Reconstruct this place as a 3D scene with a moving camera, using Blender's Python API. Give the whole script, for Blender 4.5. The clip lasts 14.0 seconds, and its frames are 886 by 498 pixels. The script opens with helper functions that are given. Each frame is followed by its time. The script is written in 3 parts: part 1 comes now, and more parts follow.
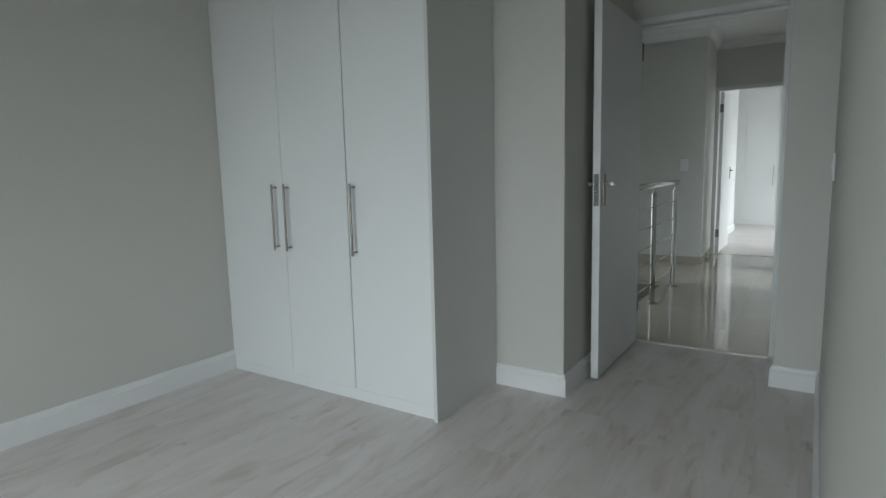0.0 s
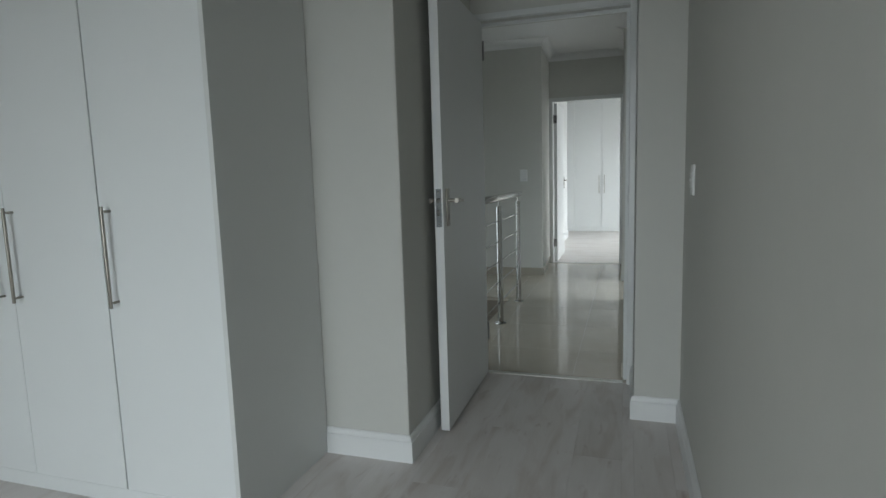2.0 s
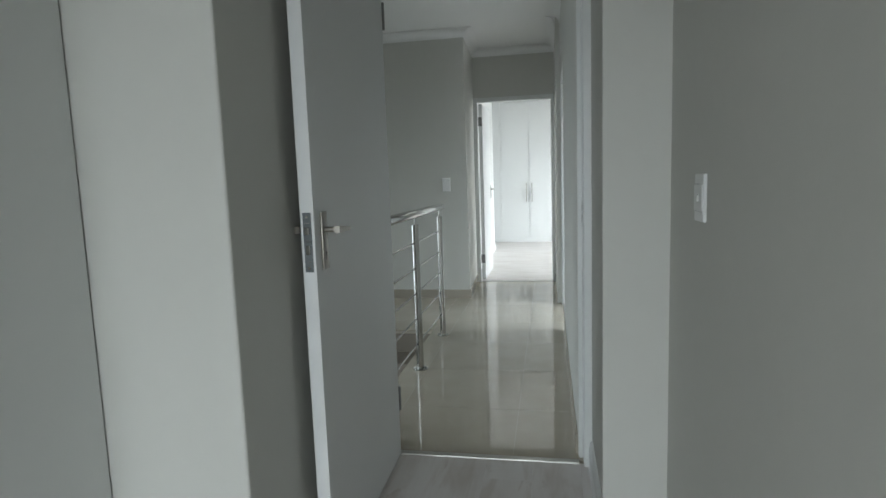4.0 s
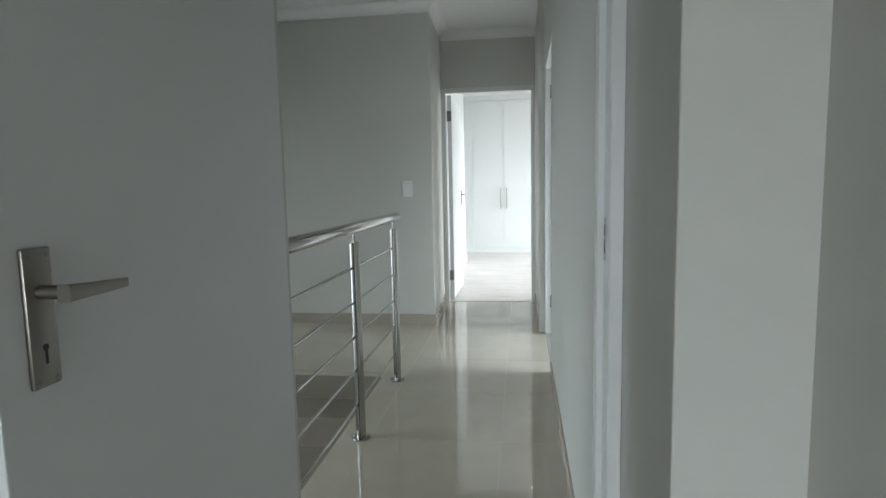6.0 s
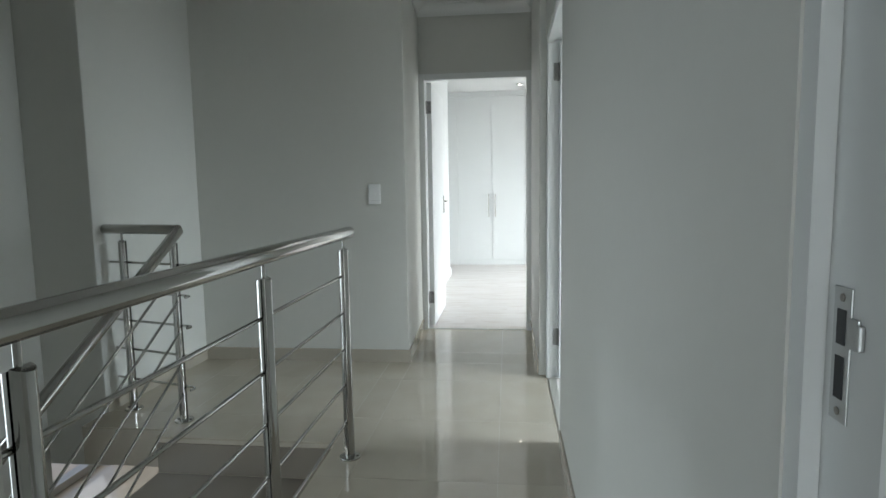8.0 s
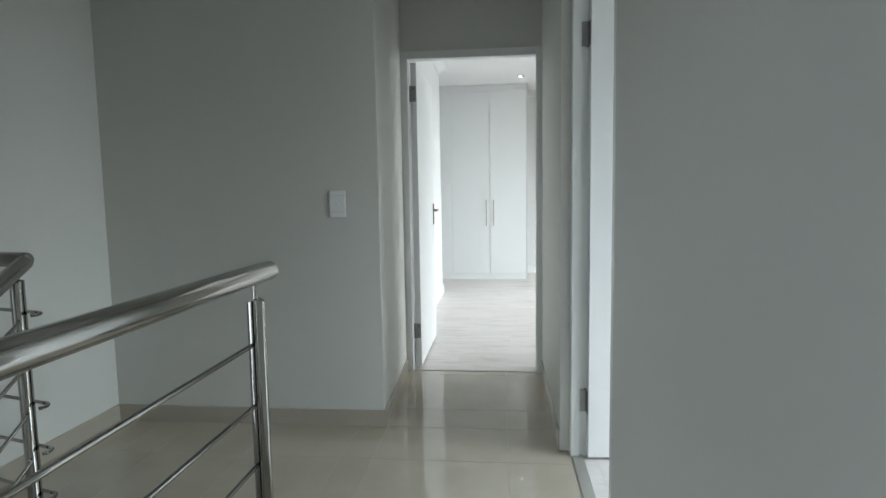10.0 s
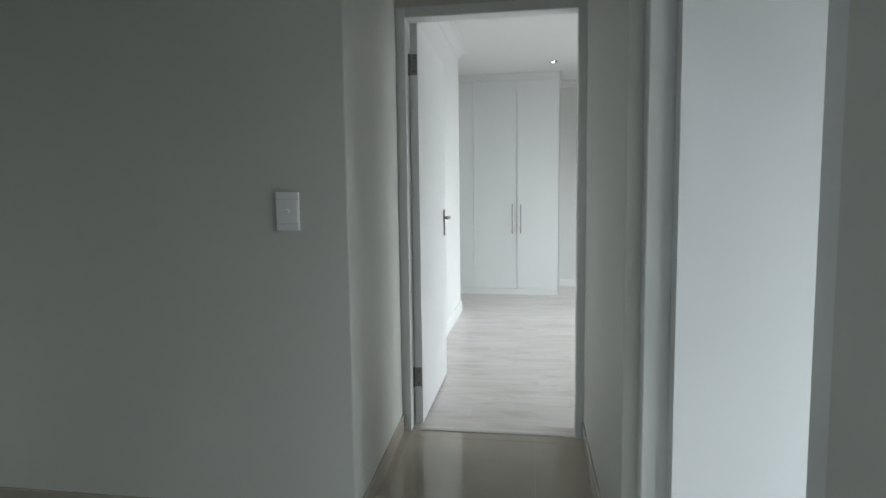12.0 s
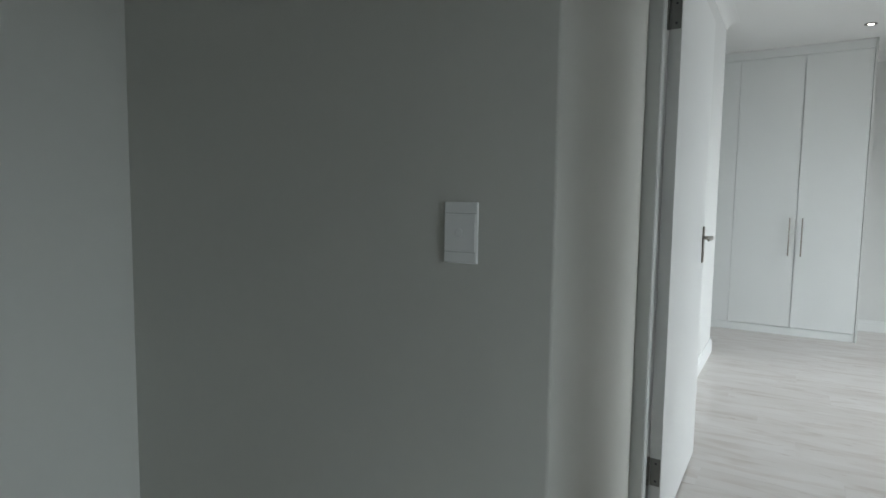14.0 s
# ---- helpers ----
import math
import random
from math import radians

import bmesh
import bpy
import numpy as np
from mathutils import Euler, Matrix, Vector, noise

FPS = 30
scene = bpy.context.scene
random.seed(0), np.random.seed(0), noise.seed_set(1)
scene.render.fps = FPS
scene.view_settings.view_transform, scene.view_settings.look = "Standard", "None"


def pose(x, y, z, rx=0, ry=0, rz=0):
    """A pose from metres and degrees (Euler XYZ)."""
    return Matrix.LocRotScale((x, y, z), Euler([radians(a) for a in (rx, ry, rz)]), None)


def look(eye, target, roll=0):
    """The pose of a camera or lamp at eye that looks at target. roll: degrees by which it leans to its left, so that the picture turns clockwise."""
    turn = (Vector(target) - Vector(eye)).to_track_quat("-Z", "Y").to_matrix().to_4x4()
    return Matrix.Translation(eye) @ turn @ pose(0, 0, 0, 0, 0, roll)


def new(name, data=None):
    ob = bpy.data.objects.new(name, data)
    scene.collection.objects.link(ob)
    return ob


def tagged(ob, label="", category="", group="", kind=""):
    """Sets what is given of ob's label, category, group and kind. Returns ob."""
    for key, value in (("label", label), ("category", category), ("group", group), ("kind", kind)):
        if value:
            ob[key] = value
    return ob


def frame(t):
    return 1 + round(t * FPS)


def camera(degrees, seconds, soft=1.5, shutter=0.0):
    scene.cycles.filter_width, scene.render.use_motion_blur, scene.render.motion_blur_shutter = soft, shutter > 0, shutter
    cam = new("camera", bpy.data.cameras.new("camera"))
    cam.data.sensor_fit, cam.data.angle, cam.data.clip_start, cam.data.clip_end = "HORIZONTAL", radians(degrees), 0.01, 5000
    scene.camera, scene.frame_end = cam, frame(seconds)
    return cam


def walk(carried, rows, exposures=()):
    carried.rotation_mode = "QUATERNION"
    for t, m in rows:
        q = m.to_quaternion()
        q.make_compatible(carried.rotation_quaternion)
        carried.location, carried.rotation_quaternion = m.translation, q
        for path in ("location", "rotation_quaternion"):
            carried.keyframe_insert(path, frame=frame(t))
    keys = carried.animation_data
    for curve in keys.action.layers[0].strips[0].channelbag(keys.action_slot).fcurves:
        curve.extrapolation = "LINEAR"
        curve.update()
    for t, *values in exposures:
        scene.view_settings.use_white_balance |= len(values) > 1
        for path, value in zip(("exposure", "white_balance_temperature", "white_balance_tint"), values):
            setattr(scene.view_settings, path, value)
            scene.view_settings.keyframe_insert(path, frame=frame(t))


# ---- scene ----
cam = camera(75.5, 14.0)
PATH = [
    (0, (0.286, -3.293, 1.143), (-0.803, -1.637, 0.873), -1.4),
    (0.5, (0.278, -3.198, 1.134), (-0.664, -1.454, 0.871), -1.6),
    (1, (0.25, -3.06, 1.141), (-0.568, -1.254, 0.88), -1.7),
    (1.5, (0.195, -2.913, 1.141), (-0.527, -1.065, 0.885), -1.6),
    (2, (0.1, -2.727, 1.162), (-0.512, -0.84, 0.91), -1.7),
    (2.5, (0.059, -2.522, 1.164), (-0.442, -0.602, 0.915), -1.7),
    (3, (0.038, -2.303, 1.177), (-0.4, -0.367, 0.933), -1.9),
    (5.5, (-0.096, -1.129, 1.183), (-0.388, 0.837, 0.955), -1.3),
    (6, (-0.095, -0.896, 1.171), (-0.365, 1.073, 0.948), -1.2),
    (6.5, (-0.085, -0.656, 1.165), (-0.349, 1.315, 0.951), -1.3),
    (7, (-0.121, -0.412, 1.175), (-0.379, 1.56, 0.963), -1.2),
    (7.5, (-0.139, -0.195, 1.156), (-0.377, 1.78, 0.949), -1.1),
    (8, (-0.148, 0.044, 1.164), (-0.372, 2.021, 0.959), -0.9),
    (10.5, (-0.215, 1.249, 1.183), (-0.419, 3.23, 0.994), -0.9),
    (11, (-0.206, 1.493, 1.183), (-0.411, 3.474, 0.995), -0.7),
    (11.5, (-0.192, 1.722, 1.174), (-0.433, 3.699, 0.992), -0.8),
    (12, (-0.211, 1.952, 1.183), (-0.514, 3.921, 1.005), -0.7),
    (12.5, (-0.242, 2.17, 1.192), (-0.63, 4.125, 1.016), -0.5),
    (13, (-0.268, 2.376, 1.207), (-0.814, 4.293, 1.037), -0.3),
    (13.5, (-0.337, 2.552, 1.205), (-1.134, 4.379, 1.04), -0.1),
    (14, (-0.422, 2.725, 1.212), (-1.455, 4.429, 1.042), 0.8),
]
walk(cam, [(t, look(e, g, r)) for t, e, g, r in PATH],
     [(0, -0.17), (1.5, -0.17), (3, 0.1), (5.5, 0.62), (6.5, 0.60), (7.5, 0.54), (8, 0.46), (10.5, 0.16), (11.5, -0.08), (12.5, -0.38), (13.5, -0.40), (14, -0.45)])
L_BED, L_STAIR, L_SIDE, L_FAR = 35, 12, 54, 86

# ---- world and light ----
world = bpy.data.worlds.new("world")
scene.world = world
world.use_nodes = True
wn = world.node_tree.nodes
sky = wn.new("ShaderNodeTexSky")
sky.sky_type, sky.sun_disc, sky.sun_elevation, sky.sun_rotation = "NISHITA", False, radians(48), radians(200)
wn["Background"].inputs[1].default_value = 0.1
world.node_tree.links.new(sky.outputs[0], wn["Background"].inputs[0])
sun_data = bpy.data.lights.new("sun", "SUN")
sun_data.energy, sun_data.angle, sun_data.color = 1.0, radians(12), (1.0, 0.95, 0.88)
sun_lamp = new("sun", sun_data)
sun_lamp.matrix_world = look((0, 0, 20), (-3, -14, 0))


def window_light(name, eye, target, w, h, watts, colour, spread=110):
    """An area lamp for daylight through a window's opening, or for added fill."""
    d = bpy.data.lights.new(name, "AREA")
    d.shape, d.size, d.size_y, d.energy, d.color = "RECTANGLE", w, h, watts, colour
    d.spread = radians(spread)
    ob = new(name, d)
    ob.matrix_world = look(eye, target)
    return ob


DAY = (0.845, 0.955, 1.0)
COOL = (0.79, 0.925, 1.0)
window_light("bedroom_window_light", (-0.75, -5.17, 1.1), (-0.9, 0, -2.6), 1.9, 1.7, L_BED, DAY)
window_light("stair_window_light", (-2.62, 1.2, 0.5), (0, 1.5, -0.6), 1.0, 1.7, L_STAIR, COOL, 125)
window_light("side_room_window_light", (2.97, 2.5, 1.4), (0, 2.9, -1.5), 1.5, 1.3, L_SIDE, COOL)
window_light("far_room_window_light", (3.17, 7.0, 1.15), (0, 7.0, -0.6), 2.4, 1.9, L_FAR, (0.87, 0.965, 1.0))


# Added lamp that brightens the floor down the stairwell; no window is known there.
window_light("lower_window_light", (-5.9, 6.0, -1.5), (-2, 6.2, -2.7), 3.4, 1.8, 26, (0.95, 0.98, 1.0))


# ---- materials ----
def material(name, colour, rough=0.5, metal=0.0, bump=0.0, bump_scale=200.0, vary=0.04, vary_scale=1.5, grain=0.0, grain_scale=60.0, spec=0.5, coat=0.0):
    m = bpy.data.materials.new(name)
    m.use_nodes = True
    nt = m.node_tree
    b = nt.nodes["Principled BSDF"]
    b.inputs["Roughness"].default_value, b.inputs["Metallic"].default_value = rough, metal
    b.inputs["Specular IOR Level"].default_value = spec
    b.inputs["Coat Weight"].default_value = coat
    geo = nt.nodes.new("ShaderNodeNewGeometry")
    n1 = nt.nodes.new("ShaderNodeTexNoise")
    n1.inputs["Scale"].default_value, n1.inputs["Detail"].default_value = vary_scale, 4
    n2 = nt.nodes.new("ShaderNodeTexNoise")
    n2.inputs["Scale"].default_value, n2.inputs["Detail"].default_value = grain_scale, 3
    for n in (n1, n2):
        nt.links.new(geo.outputs["Position"], n.inputs["Vector"])
    mix = nt.nodes.new("ShaderNodeMath")
    mix.operation = "MULTIPLY_ADD"
    nt.links.new(n1.outputs["Fac"], mix.inputs[0])
    mix.inputs[1].default_value, mix.inputs[2].default_value = 2 * vary, 1 - vary
    mix2 = nt.nodes.new("ShaderNodeMath")
    mix2.operation = "MULTIPLY_ADD"
    nt.links.new(n2.outputs["Fac"], mix2.inputs[0])
    mix2.inputs[1].default_value, mix2.inputs[2].default_value = 2 * grain, 1 - grain
    both = nt.nodes.new("ShaderNodeMath")
    both.operation = "MULTIPLY"
    nt.links.new(mix.outputs[0], both.inputs[0])
    nt.links.new(mix2.outputs[0], both.inputs[1])
    col = nt.nodes.new("ShaderNodeVectorMath")
    col.operation = "SCALE"
    col.inputs[0].default_value = colour
    nt.links.new(both.outputs[0], col.inputs["Scale"])
    nt.links.new(col.outputs[0], b.inputs["Base Color"])
    if rough > 0.03:
        rr = nt.nodes.new("ShaderNodeMath")
        rr.operation = "MULTIPLY_ADD"
        nt.links.new(n1.outputs["Fac"], rr.inputs[0])
        rr.inputs[1].default_value, rr.inputs[2].default_value = 0.3 * rough, 0.85 * rough
        nt.links.new(rr.outputs[0], b.inputs["Roughness"])
    if bump:
        n3 = nt.nodes.new("ShaderNodeTexNoise")
        n3.inputs["Scale"].default_value, n3.inputs["Detail"].default_value = bump_scale, 3
        nt.links.new(geo.outputs["Position"], n3.inputs["Vector"])
        bp = nt.nodes.new("ShaderNodeBump")
        bp.inputs["Strength"].default_value, bp.inputs["Distance"].default_value = bump, 0.002
        nt.links.new(n3.outputs["Fac"], bp.inputs["Height"])
        nt.links.new(bp.outputs[0], b.inputs["Normal"])
    return m


def laminate_material():
    """Pale limed-oak laminate, grain along the plank's own x."""
    m = bpy.data.materials.new("pale_oak_laminate")
    m.use_nodes = True
    nt = m.node_tree
    b = nt.nodes["Principled BSDF"]
    tc = nt.nodes.new("ShaderNodeTexCoord")
    info = nt.nodes.new("ShaderNodeObjectInfo")
    off = nt.nodes.new("ShaderNodeVectorMath")
    off.operation = "MULTIPLY_ADD"
    off.inputs[1].default_value = (37.0, 53.0, 19.0)
    nt.links.new(info.outputs["Random"], off.inputs[0])
    nt.links.new(tc.outputs["Object"], off.inputs[2])

    def streak(sx, sy, detail, distort):
        mp = nt.nodes.new("ShaderNodeMapping")
        mp.inputs["Scale"].default_value = (sx, sy, 1)
        nt.links.new(off.outputs[0], mp.inputs["Vector"])
        n = nt.nodes.new("ShaderNodeTexNoise")
        n.inputs["Scale"].default_value, n.inputs["Detail"].default_value, n.inputs["Distortion"].default_value = 1, detail, distort
        nt.links.new(mp.outputs[0], n.inputs["Vector"])
        return n.outputs["Fac"]

    def ramp(fac, stops):
        r = nt.nodes.new("ShaderNodeValToRGB")
        r.color_ramp.elements[0].position, r.color_ramp.elements[0].color = stops[0][0], (*stops[0][1], 1)
        r.color_ramp.elements[1].position, r.color_ramp.elements[1].color = stops[1][0], (*stops[1][1], 1)
        nt.links.new(fac, r.inputs[0])
        return r.outputs[0]

    def times(a, c):
        v = nt.nodes.new("ShaderNodeVectorMath")
        v.operation = "MULTIPLY"
        nt.links.new(a, v.inputs[0])
        nt.links.new(c, v.inputs[1])
        return v.outputs[0]

    broad = ramp(streak(1.6, 6, 3, 0.6), [(0.30, (0.635, 0.59, 0.565)), (0.66, (0.73, 0.695, 0.68))])
    fine = ramp(streak(5, 130, 4, 0.3), [(0.25, (0.975, 0.97, 0.965)), (0.6, (1, 1, 1))])
    smudge = ramp(streak(2.6, 12, 3, 0.9), [(0.30, (0.86, 0.825, 0.80)), (0.50, (1, 1, 1))])
    spots = ramp(streak(7, 22, 2, 0.8), [(0.22, (0.80, 0.755, 0.735)), (0.36, (1, 1, 1))])
    knots = times(smudge, spots)
    plank = ramp(info.outputs["Random"], [(0, (0.982, 0.98, 0.977)), (1, (1.012, 1.012, 1.012))])
    nt.links.new(times(times(broad, fine), times(knots, plank)), b.inputs["Base Color"])
    b.inputs["Roughness"].default_value = 0.36
    bp = nt.nodes.new("ShaderNodeBump")
    bp.inputs["Strength"].default_value, bp.inputs["Distance"].default_value = 0.08, 0.001
    nt.links.new(fine, bp.inputs["Height"])
    nt.links.new(bp.outputs[0], b.inputs["Normal"])
    return m


def tile_material():
    """Polished cream porcelain with faint clouding, each tile its own."""
    m = bpy.data.materials.new("polished_cream_porcelain")
    m.use_nodes = True
    nt = m.node_tree
    b = nt.nodes["Principled BSDF"]
    geo = nt.nodes.new("ShaderNodeNewGeometry")
    info = nt.nodes.new("ShaderNodeObjectInfo")
    n = nt.nodes.new("ShaderNodeTexNoise")
    n.inputs["Scale"].default_value, n.inputs["Detail"].default_value = 5, 6
    nt.links.new(geo.outputs["Position"], n.inputs["Vector"])
    r = nt.nodes.new("ShaderNodeValToRGB")
    r.color_ramp.elements[0].position, r.color_ramp.elements[0].color = 0.3, (0.42, 0.37, 0.30, 1)
    r.color_ramp.elements[1].position, r.color_ramp.elements[1].color = 0.7, (0.455, 0.405, 0.33, 1)
    nt.links.new(n.outputs["Fac"], r.inputs[0])
    s = nt.nodes.new("ShaderNodeMath")
    s.operation = "MULTIPLY_ADD"
    nt.links.new(info.outputs["Random"], s.inputs[0])
    s.inputs[1].default_value, s.inputs[2].default_value = 0.06, 0.97
    v = nt.nodes.new("ShaderNodeVectorMath")
    v.operation = "SCALE"
    nt.links.new(r.outputs[0], v.inputs[0])
    nt.links.new(s.outputs[0], v.inputs["Scale"])
    nt.links.new(v.outputs[0], b.inputs["Base Color"])
    b.inputs["Roughness"].default_value, b.inputs["IOR"].default_value = 0.01, 1.8
    w = nt.nodes.new("ShaderNodeTexNoise")
    w.inputs["Scale"].default_value = 4
    nt.links.new(geo.outputs["Position"], w.inputs["Vector"])
    bp = nt.nodes.new("ShaderNodeBump")
    bp.inputs["Strength"].default_value, bp.inputs["Distance"].default_value = 0.006, 0.002
    nt.links.new(w.outputs["Fac"], bp.inputs["Height"])
    nt.links.new(bp.outputs[0], b.inputs["Normal"])
    return m


def glow_material(name, colour, strength):
    m = bpy.data.materials.new(name)
    m.use_nodes = True
    b = m.node_tree.nodes["Principled BSDF"]
    b.inputs["Emission Color"].default_value, b.inputs["Emission Strength"].default_value = (*colour, 1), strength
    return m


def glass_material():
    m = bpy.data.materials.new("window_glass")
    m.use_nodes = True
    b = m.node_tree.nodes["Principled BSDF"]
    b.inputs["Transmission Weight"].default_value, b.inputs["Roughness"].default_value, b.inputs["IOR"].default_value = 1, 0.0, 1.45
    return m


PAINT = material("warm_grey_wall_paint", (0.597, 0.592, 0.555), 0.55, bump=0.10, bump_scale=150, vary=0.03, vary_scale=0.9, grain=0.015, grain_scale=25, spec=0.35)
CEIL = material("white_ceiling_paint", (0.80, 0.80, 0.79), 0.8, bump=0.06, bump_scale=90, vary=0.02, spec=0.2)
WHITE = material("white_satin_enamel", (0.78, 0.785, 0.78), 0.32, bump=0.04, bump_scale=60, vary=0.03, vary_scale=3, grain=0.01)
DOORPAINT = material("white_door_paint", (0.74, 0.742, 0.738), 0.4, bump=0.05, bump_scale=120, vary=0.03, vary_scale=2)
FRAMEPAINT = material("white_frame_enamel", (0.70, 0.71, 0.70), 0.3, bump=0.04, bump_scale=40, vary=0.04, vary_scale=4)
MELAMINE = material("white_melamine", (0.77, 0.785, 0.78), 0.36, bump=0.03, bump_scale=300, vary=0.015, vary_scale=1)
CARCASS = material("grey_white_melamine_panel", (0.66, 0.67, 0.655), 0.4, bump=0.03, bump_scale=300, vary=0.015, vary_scale=1)
STEEL = material("polished_stainless_steel", (0.44, 0.43, 0.41), 0.10, 1.0, bump=0.015, bump_scale=400, vary=0.05, vary_scale=12)
BRUSHED = material("brushed_nickel", (0.31, 0.285, 0.255), 0.34, 1.0, bump=0.05, bump_scale=500, vary=0.06, vary_scale=20)
DARK = material("dark_slot", (0.03, 0.03, 0.032), 0.6)
PLASTIC = material("white_switch_plastic", (0.78, 0.78, 0.77), 0.3, vary=0.01)
GROUT = material("pale_beige_grout", (0.43, 0.38, 0.31), 0.5, grain=0.05)
SKIRT = material("cream_tile_skirting", (0.40, 0.36, 0.30), 0.12, vary=0.05, vary_scale=5)
# Stair tile, darkened so that its colour holds the stairwell's low light.
SHADEDTILE = material("shaded_stair_tile", (0.23, 0.20, 0.165), 0.16, vary=0.06, vary_scale=5)
SATIN = material("satin_steel", (0.50, 0.505, 0.50), 0.38, 0.8, vary=0.08, vary_scale=40)
LOCK = material("dark_zinc_lock_plate", (0.12, 0.127, 0.13), 0.4, 0.75, vary=0.08, vary_scale=40)
HINGE = material("dull_steel_hinge", (0.24, 0.235, 0.228), 0.42, 0.9, vary=0.06, vary_scale=25)
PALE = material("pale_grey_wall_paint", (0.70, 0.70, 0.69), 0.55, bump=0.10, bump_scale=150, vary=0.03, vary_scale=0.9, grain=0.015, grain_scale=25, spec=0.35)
SEAM = material("grey_seam", (0.42, 0.42, 0.41), 0.6)
STRIP = material("champagne_threshold_strip", (0.55, 0.54, 0.50), 0.35, 0.7, vary=0.04)
LAMINATE, TILE, GLASS = laminate_material(), tile_material(), glass_material()
LAMP = glow_material("warm_white_lamp", (1.0, 0.93, 0.82), 12)


# ---- mesh helpers ----
def mesh_of(name, bm, mat, smooth=False):
    bmesh.ops.recalc_face_normals(bm, faces=bm.faces)
    me = bpy.data.meshes.new(name)
    bm.to_mesh(me)
    bm.free()
    me.materials.append(mat)
    if smooth:
        me.polygons.foreach_set("use_smooth", [True] * len(me.polygons))
        me.set_sharp_from_angle(angle=radians(35))
    return me


def part(name, bm, mat, parent=None, label="", smooth=False):
    ob = new(name, mesh_of(name, bm, mat, smooth))
    ob.parent = parent
    return tagged(ob, label)


def thing(name, m, label, category, group=""):
    ob = new(name)
    ob.matrix_world = m
    ob.empty_display_size = 0.1
    return tagged(ob, label, category, group)


def structure(name, bm, mat, label, category):
    return tagged(part(name, bm, mat), label, category, kind="structure")


def box(x0, x1, y0, y1, z0, z1, bev=0.0, bm=None):
    one = bmesh.new()
    bmesh.ops.create_cube(one, size=1)
    for v in one.verts:
        v.co = ((x0 + x1) / 2 + v.co.x * (x1 - x0), (y0 + y1) / 2 + v.co.y * (y1 - y0), (z0 + z1) / 2 + v.co.z * (z1 - z0))
    if bev:
        bmesh.ops.bevel(one, geom=one.edges[:], offset=bev, segments=2, affect="EDGES", profile=0.5)
    if bm is None:
        return one
    return join(bm, one)


def join(bm, other):
    me = bpy.data.meshes.new("tmp")
    other.to_mesh(me)
    other.free()
    bm.from_mesh(me)
    bpy.data.meshes.remove(me)
    return bm


def tube(p, q, r, seg=20, bev=0.0, bm=None):
    p, q = Vector(p), Vector(q)
    one = bmesh.new()
    bmesh.ops.create_cone(one, cap_ends=True, segments=seg, radius1=r, radius2=r, depth=(q - p).length)
    if bev:
        caps = [e for e in one.edges if abs(e.verts[0].co.z - e.verts[1].co.z) < 1e-6]
        bmesh.ops.bevel(one, geom=caps, offset=bev, segments=3, affect="EDGES", profile=0.5)
    turn = (q - p).to_track_quat("Z", "Y").to_matrix().to_4x4()
    bmesh.ops.transform(one, matrix=Matrix.Translation((p + q) / 2) @ turn, verts=one.verts)
    return one if bm is None else join(bm, one)


def prism(points, place):
    """A prism between two copies of a polygon; place(u, v, end) gives the corner for end 0 and 1."""
    bm = bmesh.new()
    a = [bm.verts.new(place(u, v, 0)) for u, v in points]
    c = [bm.verts.new(place(u, v, 1)) for u, v in points]
    n = len(points)
    bm.faces.new(a)
    bm.faces.new(c[::-1])
    for i in range(n):
        bm.faces.new((a[i], c[i], c[(i + 1) % n], a[(i + 1) % n]))
    return bm


def moulding(profile, p0, p1, z, out, m0=0, m1=0, bm=None):
    """A moulding from p0 to p1 along a wall whose outward side is out; m: 1 outer mitre, -1 inner mitre, 0 square."""
    p0, p1, out = Vector((*p0, 0)), Vector((*p1, 0)), Vector((*out, 0))
    d = (p1 - p0).normalized()

    def place(u, v, end):
        base = p1 + d * u * m1 if end else p0 - d * u * m0
        q = base + out * u
        return (q.x, q.y, z + v)
    one = prism(profile, place)
    return one if bm is None else join(bm, one)


# ---- walls, floors, ceilings ----
CH = 2.62
XR, XF = 0.085, 0.045
WALL_LABEL = "smooth painted wall in warm light grey"


def wall(name, *boxes, label=WALL_LABEL, bev=0.004, paint=PAINT):
    bm = bmesh.new()
    for b in boxes:
        box(*b, bev=bev, bm=bm)
    return structure(name, bm, paint, label, "wall")


def corner_wall(name, points, z0, label=WALL_LABEL):
    """A wall of one piece round a corner, with softly rounded plaster arrises."""
    bm = prism(points, lambda u, v, e: (u, v, CH + 0.1 if e else z0))
    bmesh.ops.recalc_face_normals(bm, faces=bm.faces)
    up = [e for e in bm.edges if abs(e.verts[0].co.z - e.verts[1].co.z) > 1]
    bmesh.ops.bevel(bm, geom=up, offset=0.006, segments=3, affect="EDGES", profile=0.5)
    return structure(name, bm, PAINT, label, "wall")


# bedroom
wall("wall_bedroom_left", (-2.75, -2.6, -5.35, -0.5, -0.05, CH + 0.1))
wall("wall_bedroom_right", (0.338, 0.48, -5.35, 0.02, -0.05, CH + 0.1))
corner_wall("wall_bedroom_recess", [(-2.6, -0.655), (-0.74, -0.655), (-0.74, 0.63), (-0.884, 0.63), (-0.884, -0.5), (-2.6, -0.5)], -0.05, "warm grey painted wall with an outer corner beside the wardrobe")
wall("wall_door_nib", (0.137, 0.48, 0.0, 0.63, -0.05, CH + 0.1), label="short warm grey wall nib beside the bedroom doorway")
wall("wall_bedroom_lintel", (-0.745, 0.14, 0.47, 0.626, 2.0, CH + 0.1), label="warm grey wall above the bedroom doorway")
